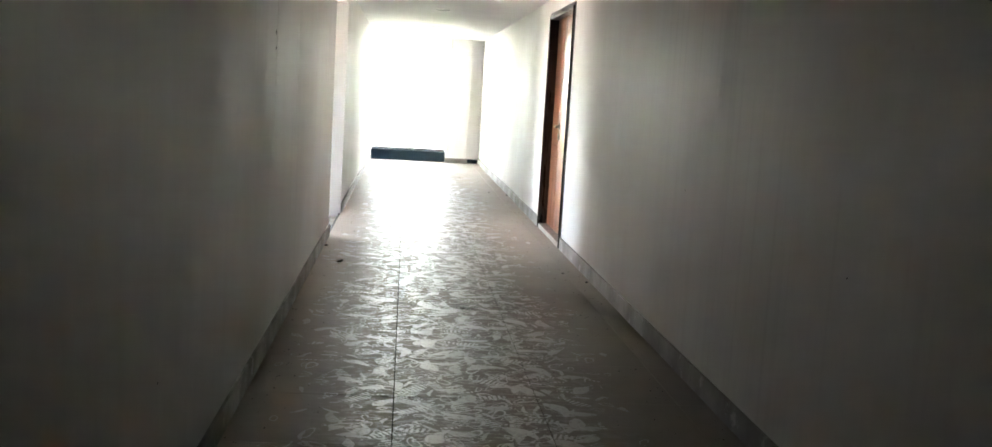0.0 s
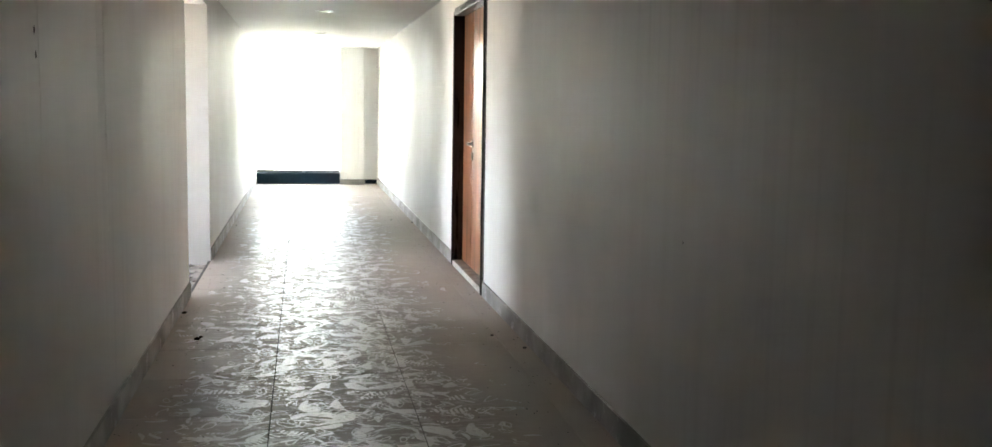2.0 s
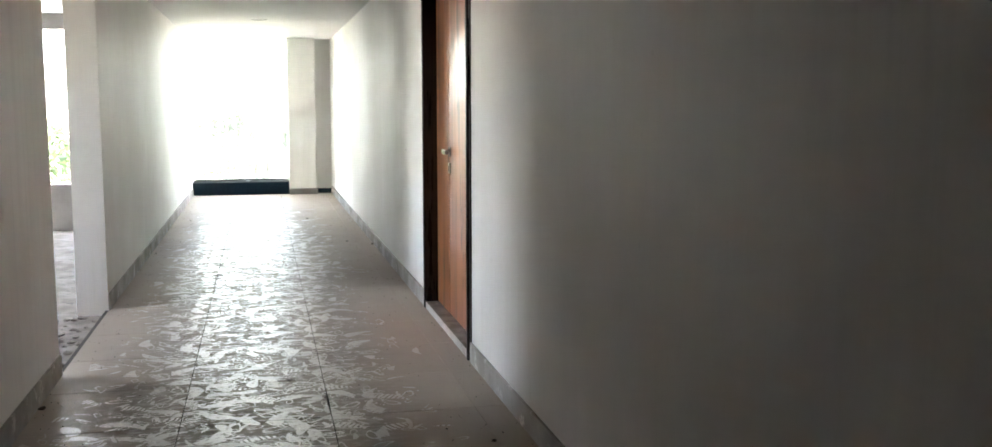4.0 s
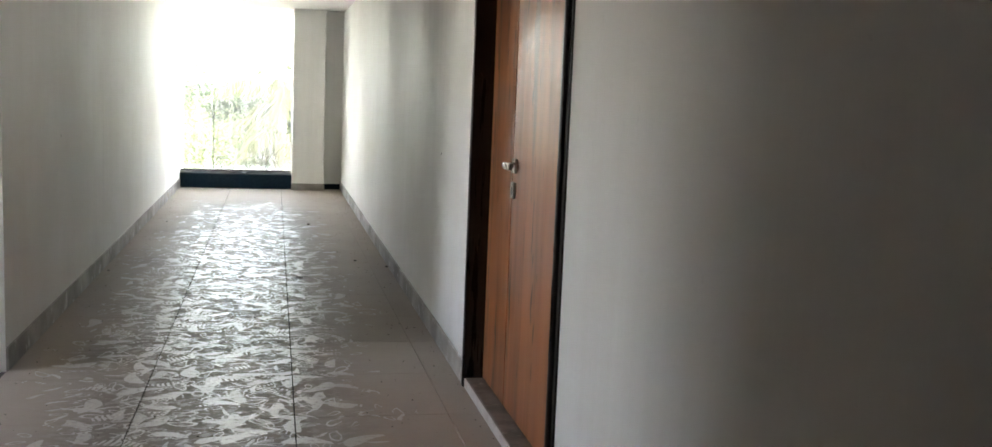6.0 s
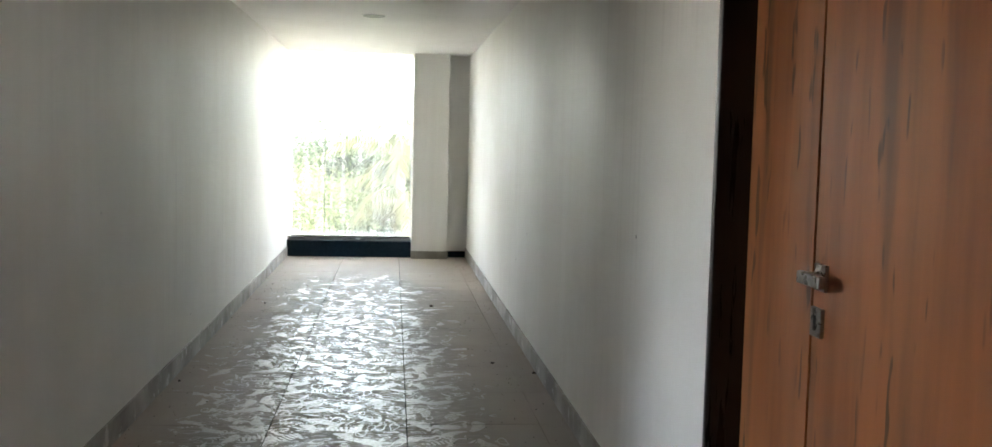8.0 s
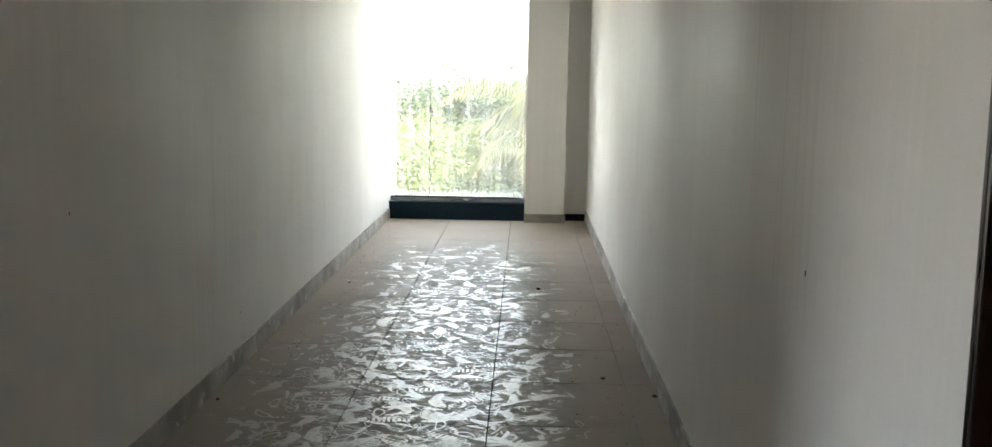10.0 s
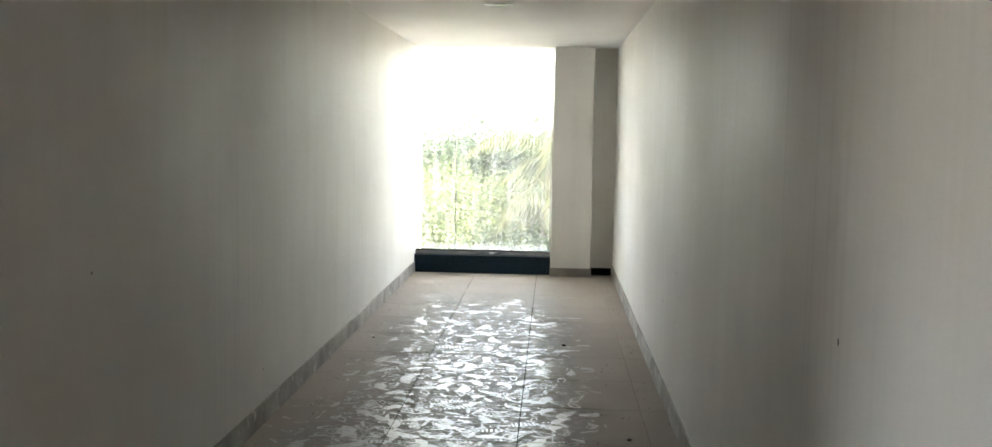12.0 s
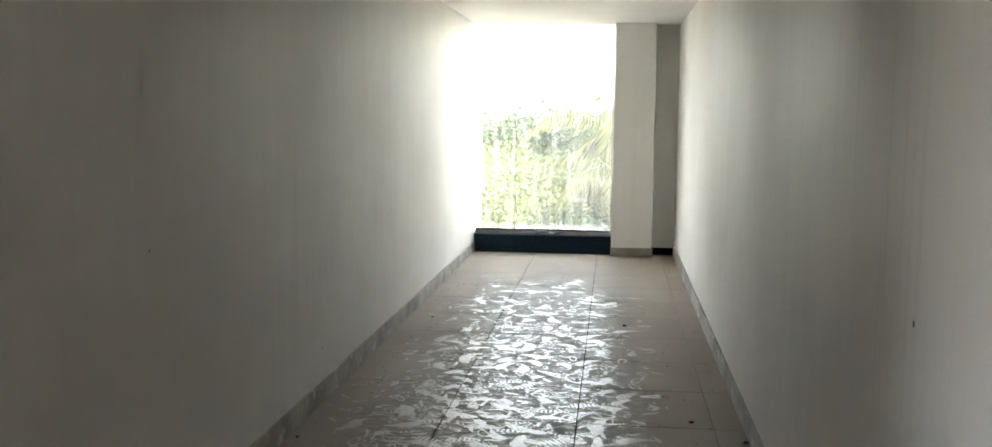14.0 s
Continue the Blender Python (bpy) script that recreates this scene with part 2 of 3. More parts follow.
black_mat = make_plain("black_plastic", rgb(0.01, 0.01, 0.01), rgb(0.016, 0.016, 0.016), 0.5, 30)
alu_mat = make_plain("powder_coated_aluminium", rgb(0.72, 0.72, 0.71), rgb(0.64, 0.64, 0.63), 0.45, 12)
rail_mat = make_plain("dull_grey_aluminium", rgb(0.36, 0.355, 0.34), rgb(0.27, 0.265, 0.255), 0.5, 12)
glass_mat = make_glass()
rubble_mat = make_plain("rough_cement_screed", rgb(0.33, 0.295, 0.255), rgb(0.20, 0.175, 0.15), 0.95, 6, bump=0.8, spot=rgb(0.14, 0.125, 0.11))
cement_mat = make_plain("bare_cement_plaster", rgb(0.42, 0.40, 0.37), rgb(0.33, 0.31, 0.29), 0.9, 3, bump=0.4)
white_plastic = make_plain("white_lamp_plastic", rgb(0.9, 0.9, 0.89), rgb(0.86, 0.86, 0.85), 0.07, 30, bump=0.0)
grit_mat = make_plain("dark_grit", rgb(0.05, 0.04, 0.03), rgb(0.09, 0.07, 0.055), 0.9, 60)


# ---- mesh helpers ----
def box(bm, x0, x1, y0, y1, z0, z1, bevel=0.0, seg=2):
    made = bmesh.ops.create_cube(bm, size=1.0)["verts"]
    for v in made:
        v.co = Vector((x0 + (v.co.x + 0.5) * (x1 - x0), y0 + (v.co.y + 0.5) * (y1 - y0), z0 + (v.co.z + 0.5) * (z1 - z0)))
    if bevel:
        edges = list({e for v in made for e in v.link_edges})
        bmesh.ops.bevel(bm, geom=edges, offset=bevel, segments=seg, affect="EDGES", profile=0.5)
    return bm


def mesh(name, bm, material, smooth=False):
    me = bpy.data.meshes.new(name)
    bmesh.ops.recalc_face_normals(bm, faces=bm.faces)
    bm.to_mesh(me)
    bm.free()
    me.materials.append(material)
    if smooth:
        me.polygons.foreach_set("use_smooth", [True] * len(me.polygons))
    return me


def part(name, bm, material, parent=None, label="", smooth=False):
    ob = new(name, mesh(name, bm, material, smooth))
    if parent:
        ob.parent = parent
    return tagged(ob, label) if label else ob


def structure(name, boxes, material, label, bevel=0.0, category=""):
    bm = bmesh.new()
    for b in boxes:
        box(bm, *b, bevel)
    return tagged(part(name, bm, material), label, category or name.split("_")[0], kind="structure")


# ---- corridor shell ----
structure("wall_left", [(-TL, 0, Y0, OP0, -0.1, H), (-TL, 0, OP1, 20.15, -0.1, H), (-TL, 0, OP0, OP1, OPH, H)], wall_paint,
          "white painted corridor wall with an unfinished doorway")
structure("wall_right", [(W, W + T, Y0, D0, -0.1, H), (W, W + T, D1, 19.8, -0.1, H), (W, W + T, D0, D1, DH, H)], wall_paint,
          "white painted corridor wall with a wooden door")
structure("wall_back", [(-TL, W + T, Y0 - T, Y0, -0.1, H)], wall_paint, "white painted wall closing the corridor")
structure("wall_niche", [(1.727, W, 19.69, 19.8, -0.1, H)], wall_paint, "white painted recess wall beside the column")
structure("column", [(1.34, 1.725, 19.5, 19.8, 0.0, H)], wall_paint, "white painted square column beside the window", 0.004)
structure("ceiling", [(-TL, W + T, Y0 - T, 20.15, H, H + 0.2)], ceiling_paint, "plain white painted corridor ceiling")
floor = structure("floor", [(-0.02, W + 0.02, Y0, 20.0, -0.15, -0.004)], grout_mat, "dusty beige tiled corridor floor covered in pale shoe prints")

# ---- window at the end ----
def window():
    top = tagged(new("window_1"), "tall frameless-looking fixed window with dusty rain-streaked glass above a dark granite kerb", "window", kind="structure")
    bm = bmesh.new()
    box(bm, 0.004, 1.336, 19.70, 19.745, 0.176, 0.205, 0.003)
    part("bottom_rail", bm, rail_mat, top, "dull grey aluminium bottom rail")
    bm = bmesh.new()
    box(bm, 0.004, 1.323, 19.706, 19.7175, 0.2052, 0.222, 0.002)
    part("gasket", bm, black_mat, top, "dark rubber glazing gasket")
    bm = bmesh.new()
    box(bm, 1.324, 1.337, 19.70, 19.745, 0.206, H - 0.004, 0.002)
    part("side_rail", bm, alu_mat, top)
    for x0, x1 in ((0.003, 0.392), (0.398, 1.324)):
        bm = bmesh.new()
        box(bm, x0, x1, 19.718, 19.726, 0.205, H - 0.002)
        pane = part("pane", bm, glass_mat, top, "dusty rain-streaked glass")
        pane.visible_shadow = False
    bm = bmesh.new()
    box(bm, 0.391, 0.399, 19.716, 19.728, 0.206, H - 0.004)
    part("seal", bm, alu_mat, top, "pale silicone joint")
window()
structure("window_sill", [(0.003, 1.337, 19.6, 19.9, 0.0, 0.175)], granite_mat, "dark polished granite kerb under the window", 0.003, "sill")

# ---- side room behind the unfinished doorway ----
RX, RY0, RY1 = -2.1, 7.2, 16.0
structure("room_floor", [(RX - T, -0.001, RY0, RY1, -0.15, -0.035)], rubble_mat, "rough unfinished cement floor of the side room")
structure("room_ceiling", [(RX - T, -TL - 0.002, RY0 - T, RY1 + T, H, H + 0.2)], ceiling_paint, "white side room ceiling")
structure("room_wall_far", [(RX - T, -1.55, RY1, RY1 + T, -0.1, H), (-0.6, -TL, RY1, RY1 + T, -0.1, H), (-1.55, -0.6, RY1, RY1 + T, -0.1, 0.45),
                            (-1.55, -0.6, RY1, RY1 + T, 2.05, H)], cement_mat, "bare plastered side room wall with a window opening", category="wall")
structure("room_wall_near", [(RX - T, -TL, RY0 - T, RY0, -0.1, H)], cement_mat, "bare plastered side room end wall", category="wall")
structure("room_wall_outer", [(RX - T, RX, RY0, 10.42, -0.1, H), (RX - T, RX, 11.28, RY1, -0.1, H), (RX - T, RX, 10.42, 11.28, -0.1, 0.70),
                              (RX - T, RX, 10.42, 11.28, 2.05, H)], cement_mat, "bare plastered side room outer wall with a tall opening", category="wall")


# ---- the wooden door ----
def door():
    top = tagged(new("door_1"), "closed rustic orange-brown wooden double-leaf door in a dark brown frame", "door", kind="structure")
    fx0, fx1, lx = W - 0.012, W + 0.13, 2.02
    for side, d, w in ((D0, 1, 0.050), (D1, -1, 0.052)):
        ya, yb = sorted((side, side + d * w))
        bm = bmesh.new()
        box(bm, fx0 + 0.006, fx1, ya, yb, 0.0, DH, 0.003)
        # raised inner moulding on the face
        ma, mb = sorted((side + d * 0.026, side + d * w))
        box(bm, fx0 - 0.008, fx0 + 0.02, ma, mb, 0.0, DH - 0.03, 0.009, 4)
        part("jamb", bm, frame_mat, top, "dark brown moulded door jamb")
    bm = bmesh.new()
    box(bm, fx0 + 0.006, fx1, D0 + 0.050, D1 - 0.052, DH - 0.06, DH, 0.003)
    box(bm, fx0 - 0.006, fx0 + 0.02, D0 + 0.050, D1 - 0.052, DH - 0.06, DH - 0.03, 0.006, 3)
    part("head", bm, frame_mat, top, "dark brown moulded door head")
    bm = bmesh.new()
    box(bm, 1.982, lx + 0.03, D0 + 0.050, 9.620, 0.043, DH - 0.061, 0.004)
    part("stop", bm, stop_mat, top, "brown door stop strip")
    # black backing added behind the leaves, so their gap reads as deep shade
    bm = bmesh.new()
    box(bm, lx + 0.02, lx + 0.06, D0 + 0.051, D1 - 0.053, 0.043, DH - 0.061)
    part("gap_shade_backing", bm, black_mat, top, "added black backing that stands for the shade between the leaves")
    for y0, y1, nm in ((9.622, 10.463, "wide_leaf"), (10.472, D1 - 0.054, "narrow_leaf")):
        bm = bmesh.new()
        box(bm, lx, lx + 0.035, y0, y1, 0.045, DH - 0.062, 0.0015)
        leaf = part(nm, bm, wood_mat, top, "rustic orange-brown wood laminate leaf")
        if nm == "wide_leaf":
            bm = bmesh.new()
            box(bm, lx - 0.009, lx, 10.390, 10.446, 0.974, 1.030, 0.002)
            part("handle_rose", bm, steel_mat, leaf, "square brushed steel rose")
            bm = bmesh.new()
            box(bm, lx - 0.040, lx - 0.008, 10.412, 10.434, 0.991, 1.013, 0.003)
            part("handle_neck", bm, steel_mat, leaf)
            bm = bmesh.new()
            box(bm, lx - 0.050, lx - 0.034, 10.325, 10.440, 0.989, 1.015, 0.004)
            part("lever", bm, steel_mat, leaf, "flat brushed steel lever")
            bm = bmesh.new()
            box(bm, lx - 0.010, lx, 10.400, 10.452, 0.876, 0.938, 0.002)
            part("lock_plate", bm, steel_mat, leaf, "brushed steel lock plate")
            bm = bmesh.new()
            box(bm, lx - 0.0115, lx - 0.0095, 10.421, 10.432, 0.890, 0.922, 0.0005)
            part("keyhole", bm, black_mat, leaf, "black keyhole")
    # peeling strip of protective tape at the hinge edge
    bm = bmesh.new()
    box(bm, 1.9788, 1.9812, 9.612, 9.621, 0.60, 0.75, 0.0008)
    part("tape", bm, marble_mat, top, "loose strip of pale tape")
    bm = bmesh.new()
    box(bm, W - 0.004, lx + 0.03, D0 + 0.050, D1 - 0.052, 0.0, 0.042, 0.004)
    part("threshold", bm, sill_mat, top, "brown dusty stone threshold")
    bm = bmesh.new()
    box(bm, W - 0.010, W - 0.0045, D0 + 0.050, D1 - 0.052, 0.0, 0.040, 0.002)
    part("nosing", bm, marble_mat, top, "pale worn edge strip")
door()


# ---- skirting ----
def skirting(name, runs, x_wall, side, label):
    top = tagged(new(name), label, "skirting", kind="structure")
    for y0, y1 in runs:
        y = y0
        while y < y1 - 0.01:
            ye = min(y + 0.6, y1)
            bm = bmesh.new()
            a, b = sorted((x_wall, x_wall + side * 0.012))
            box(bm, a, b, y + 0.001, ye - 0.001, 0.0, 0.102, 0.0015, 1)
            part("skirting_tile", bm, skirt_mat, top)
            y = ye
skirting("baseboard_left", [(Y0, OP0), (OP1, 19.598)], 0.0, 1, "grey stone skirting splashed with paint")
skirting("baseboard_right", [(Y0, D0), (D1, 19.688)], W, -1, "grey stone skirting splashed with paint")
structure("baseboard_column", [(1.336, 1.729, 19.488, 19.4995, 0, 0.085), (1.7255, 1.737, 19.4995, 19.68, 0, 0.085)], skirt_mat,
          "grey stone skirting round the column", 0.0015, "skirting")
structure("baseboard_niche", [(1.738, W - 0.013, 19.678, 19.689, 0, 0.07)], granite_mat, "dark granite skirting in the recess", 0.0015, "skirting")


# ---- ceiling lamps ----
def ceiling_lamp(y):
    top = tagged(new("ceiling_lamp"), "round white flush ceiling lamp, switched off", "ceiling lamp", "corridor ceiling lamps")
    bm = bmesh.new()
    bmesh.ops.create_cone(bm, cap_ends=True, segments=32, radius1=0.080, radius2=0.085, depth=0.006)
    ring = part("rim", bm, white_plastic, top)
    bm = bmesh.new()
    bmesh.ops.create_cone(bm, cap_ends=True, segments=32, radius1=0.062, radius2=0.068, depth=0.004)
    bmesh.ops.translate(bm, verts=bm.verts, vec=(0, 0, -0.0045))
    part("diffuser", bm, white_plastic, top, "frosted white diffuser")
    top.location = (0.97, y, H - 0.003)
    return top
lamp = ceiling_lamp(13.15)
for y in (16.3, 10.0, 6.85, 3.7):
    copy_thing(lamp, pose(0.97, y, H - 0.003))

# ---- outdoors ----
ground_mat = make_plain("pale_dry_soil", rgb(0.26, 0.235, 0.19), rgb(0.18, 0.165, 0.13), 0.95, 0.4)
bm = bmesh.new()
bmesh.ops.create_grid(bm, x_segments=8, y_segments=8, size=1500)
bmesh.ops.translate(bm, verts=bm.verts, vec=(0, 0, -3.7))
tagged(part("ground", bm, ground_mat), "pale dry soil yard below the building", "ground", kind="structure")
structure("building_base", [(RX - T, W + T, Y0 - T, 20.15, -3.7, -0.16)], cement_mat, "plain plastered storey below the corridor", category="building")

# ---- trees beyond the window ----
leaf_green = make_leaf("broad_green_leaves", rgb(0.018, 0.032, 0.014), rgb(0.052, 0.070, 0.032))
leaf_lime = make_leaf("yellow_green_leaves", rgb(0.055, 0.078, 0.024), rgb(0.105, 0.125, 0.045))
leaf_palm = make_leaf("palm_leaflets", rgb(0.03, 0.046, 0.018), rgb(0.10, 0.096, 0.038))
bark_mat = make_plain("grey_brown_bark", rgb(0.16, 0.13, 0.10), rgb(0.09, 0.07, 0.055), 0.9, 5, bump=0.7, stretch=(4, 4, 0.8))


def limb(bm, a, b, r0, r1, seg=7):
    """A tapered, slightly crooked limb from a to b."""
    a, b = Vector(a), Vector(b)
    way = b - a
    side = way.orthogonal().normalized()
    other = way.cross(side).normalized()
    rings = []
    n = 6
    for i in range(n + 1):
        f = i / n
        c = a + way * f + (side * math.sin(f * 5.1 + a.x) + other * math.sin(f * 3.7 + b.x)) * way.length * 0.025 * math.sin(f * math.pi)
        r = r0 + (r1 - r0) * f
        rings.append([bm.verts.new(c + (side * math.cos(k * 6.2832 / seg) + other * math.sin(k * 6.2832 / seg)) * r) for k in range(seg)])
    for lo, hi in zip(rings, rings[1:]):
        for k in range(seg):
            bm.faces.new((lo[k], lo[(k + 1) % seg], hi[(k + 1) % seg], hi[k]))


def leaf_mesh(name, spots, size, material, rnd):
    """Small folded leaves at the given spots, each its own island."""
    verts, faces = [], []
    for c in spots:
        u = Vector((rnd.gauss(0, 1), rnd.gauss(0, 1), rnd.gauss(0, 0.7) - 0.3)).normalized()
        v = u.orthogonal().normalized()
        v = Matrix.Rotation(rnd.uniform(0, 6.28), 3, u) @ v
        n = u.cross(v)
        s = size * rnd.uniform(0.6, 1.4)
        k = len(verts)
        verts += [c - u * s * 0.5, c + v * s * 0.24 + n * s * 0.06, c + u * s * 0.5, c - v * s * 0.24 + n * s * 0.06]
        faces += [(k, k + 1, k + 2), (k, k + 2, k + 3)]
    me = bpy.data.meshes.new(name)
    me.from_pydata([tuple(v) for v in verts], [], faces)
    me.materials.append(material)
    return me


def broad_tree(seed, x, y, base, top, spread, material, leaves, size, label):
    rnd = random.Random(seed)
    tree = tagged(new("tree"), label, "tree", "garden trees")
    tree.location = (x, y, base)
    high = top - base
    bm = bmesh.new()
    fork = Vector((rnd.uniform(-0.2, 0.2), rnd.uniform(-0.2, 0.2), high * 0.42))
    limb(bm, (0, 0, -0.1), fork, 0.17, 0.11)
    ends = []
    for k in range(7):
        a = k * 0.9 + rnd.uniform(-0.3, 0.3)
        e = fork + Vector((math.cos(a) * spread * rnd.uniform(0.3, 0.75), math.sin(a) * spread * rnd.uniform(0.3, 0.75), high * rnd.uniform(0.22, 0.46)))
        limb(bm, fork - Vector((0, 0, rnd.uniform(0, 0.5))), e, 0.08, 0.025, 5)
        ends.append(e)
        for q in range(3):
            f = e + Vector((rnd.gauss(0, 0.5), rnd.gauss(0, 0.5), rnd.uniform(-0.3, 0.5)))
            limb(bm, fork.lerp(e, 0.6), f, 0.03, 0.01, 4)
            ends.append(f)
    trunk = part("trunk", bm, bark_mat, tree, smooth=True)
    spots = []
    clumps = [e + Vector((rnd.gauss(0, 0.35), rnd.gauss(0, 0.35), rnd.gauss(0, 0.3))) for e in ends for _ in range(3)]
    for _ in range(int(leaves * 1.6)):
        c = rnd.choice(clumps)
        s = Vector((rnd.gauss(0, 0.34), rnd.gauss(0, 0.34), rnd.gauss(0, 0.24)))
        p = c + s
        spots.append(p)
    crown = new("crown", leaf_mesh("crown", spots, size * 0.7, material, rnd))
    crown.parent = tree
    return tree


def palm(seed, x, y, base, top, label):
    rnd = random.Random(seed)
    tree = tagged(new("palm_tree"), label, "palm tree")
    tree.location = (x, y, base)
    high = top - base - 0.9
    bm = bmesh.new()
    limb(bm, (0, 0, -0.1), (0.25, 0, high), 0.16, 0.11, 10)
    part("trunk", bm, bark_mat, tree, smooth=True)
    for k in range(17):
        a = k * 2.4 + rnd.uniform(-0.2, 0.2)
        lift = rnd.uniform(-0.35, 1.0)
        length = rnd.uniform(1.7, 2.3)
        verts, faces = [], []
        prev = Vector((0.25, 0, high))
        out = Vector((math.cos(a), math.sin(a), 0))
        side = Vector((-math.sin(a), math.cos(a), 0))
        n = 26
        for i in range(1, n + 1):
            f = i / n
            q = Vector((0.25, 0, high)) + out * length * f * (1 - 0.25 * f * (1 - lift)) + Vector((0, 0, length * (lift * f - (0.65 + 0.35 * lift) * f * f)))
            w = 0.012 * (1 - f) + 0.003
            b0 = len(verts)
            verts += [prev - side * w, prev + side * w, q + side * w, q - side * w]
            faces.append((b0, b0 + 1, b0 + 2, b0 + 3))
            ll = 0.55 * math.sin(math.pi * min(1.0, f * 0.85 + 0.12))
            for sgn in (-1, 1):
                tip = q + side * sgn * ll * 0.55 + out * ll * 0.45 + Vector((0, 0, -ll * rnd.uniform(0.5, 0.95)))
                mid = q.lerp(tip, 0.45) + Vector((0, 0, ll * 0.10))
                b0 = len(verts)
                verts += [q, mid + out * 0.022, tip, mid - out * 0.022]
                faces += [(b0, b0 + 1, b0 + 2), (b0, b0 + 2, b0 + 3)]
            prev = q
        me = bpy.data.meshes.new("frond")
        me.from_pydata([tuple(v) for v in verts], [], faces)
        me.materials.append(leaf_palm)
        new("frond", me).parent = tree
    return tree


GZ = -3.7
broad_tree(3, -1.7, 34.0, GZ, 1.15, 2.2, leaf_green, 17600, 0.19, "leafy green garden tree in bright sun")
broad_tree(5, 0.35, 36.0, GZ, 0.85, 2.0, leaf_green, 16000, 0.18, "leafy green garden tree with an uneven crown")
broad_tree(8, -0.9, 31.0, GZ, 0.15, 1.5, leaf_lime, 12800, 0.15, "low yellow-green garden tree")
broad_tree(12, 3.9, 37.0, GZ, 1.5, 2.3, leaf_green, 11200, 0.20, "tall leafy green garden tree")
broad_tree(17, -9.5, 39.0, GZ, 1.3, 2.4, leaf_green, 11200, 0.20, "wide leafy green garden tree")
palm(4, 1.1, 32.0, GZ, 1.85, "palm tree with drooping sunlit fronds")
palm(6, 1.25, 30.4, GZ, 0.95, "shorter palm tree with yellowing drooping fronds")


def shrub(seed, x, y, top, spread, material, leaves, label):
    """A many-stemmed bush."""
    rnd = random.Random(seed)
    bush = tagged(new("shrub"), label, "shrub", "garden shrubs")
    bush.location = (x, y, GZ)
    high = top - GZ
    bm = bmesh.new()
    tips = []
    for k in range(16):
        a = k * 2.4
        e = Vector((math.cos(a) * spread * rnd.uniform(0.2, 1), math.sin(a) * spread * rnd.uniform(0.2, 1), high * rnd.uniform(0.45, 0.92)))
        limb(bm, (math.cos(a) * 0.12, math.sin(a) * 0.12, -0.05), e, 0.04, 0.01, 4)
        tips += [e, e * 0.8, e * 0.6]
    part("stems", bm, bark_mat, bush)
    spots = []
    for _ in range(int(leaves * 1.7)):
        p = rnd.choice(tips) + Vector((rnd.gauss(0, 0.3), rnd.gauss(0, 0.3), rnd.gauss(0, 0.28)))
        p.z = min(max(p.z, 0.05), high * rnd.uniform(0.93, 1.05))
        spots.append(p)
    new("foliage", leaf_mesh("foliage", spots, 0.105, material, rnd)).parent = bush


shrub(31, -2.4, 30.0, -0.5, 1.0, leaf_green, 8000, "dense green garden shrub below the trees")
shrub(32, -0.6, 29.0, -0.85, 0.9, leaf_lime, 7000, "yellow-green garden shrub below the trees")
shrub(33, 0.6, 30.2, -0.6, 1.0, leaf_green, 8000, "dense green garden shrub below the palm")
shrub(34, 2.2, 30.5, -0.7, 1.0, leaf_green, 7000, "dense green garden shrub below the trees")
shrub(35, -1.2, 33.0, 0.1, 1.3, leaf_green, 9000, "tall green garden shrub under the tree")
shrub(36, 1.4, 34.5, -0.1, 1.3, leaf_green, 9000, "tall green garden shrub behind the palm")

# a far belt of trees
rnd = random.Random(21)
spots = []
for k in range(420):
    c = Vector((rnd.uniform(-60, 60), rnd.uniform(70, 95), rnd.uniform(-3.5, 0.2)))
    spots += [c + Vector((rnd.gauss(0, 1.3), rnd.gauss(0, 1.3), rnd.gauss(0, 0.8))) for _ in range(45)]
tagged(new("far_trees", leaf_mesh("far_trees", spots, 0.8, leaf_green, rnd)), "distant belt of green trees", "trees", kind="stuff")


cable_mat = make_plain("weathered_grey_cable", rgb(0.10, 0.10, 0.095), rgb(0.075, 0.075, 0.07), 0.6, 20)


def power_line(a, b, label):
    bm = bmesh.new()
    a, b = Vector(a), Vector(b)
    far_a, far_b = a + (a - b) * 14, b + (b - a) * 14
    side = Vector((0, 1, 0))
    prev = None
    for i in range(41):
        f = i / 40
        c = far_a.lerp(far_b, f) + Vector((0, 0, 0.5 * ((2 * f - 1) ** 2)))
        ring = [bm.verts.new(c + Vector((0, math.cos(k * 2.0944), math.sin(k * 2.0944))) * 0.0045) for k in range(3)]
        if prev:
            for k in range(3):
                bm.faces.new((prev[k], prev[(k + 1) % 3], ring[(k + 1) % 3], ring[k]))
        prev = ring
    tagged(part("power_line", bm, cable_mat), label, "cable", "overhead cables")
power_line((0.24, 27.0, 0.44), (1.32, 27.0, 0.18), "thin grey overhead cable strung before the trees")
power_line((0.35, 27.2, 0.27), (1.32, 27.2, 0.12), "thin grey overhead cable strung before the trees")
power_line((-0.08, 27.1, 0.07), (1.33, 27.1, -0.20), "thin grey overhead cable strung before the trees")


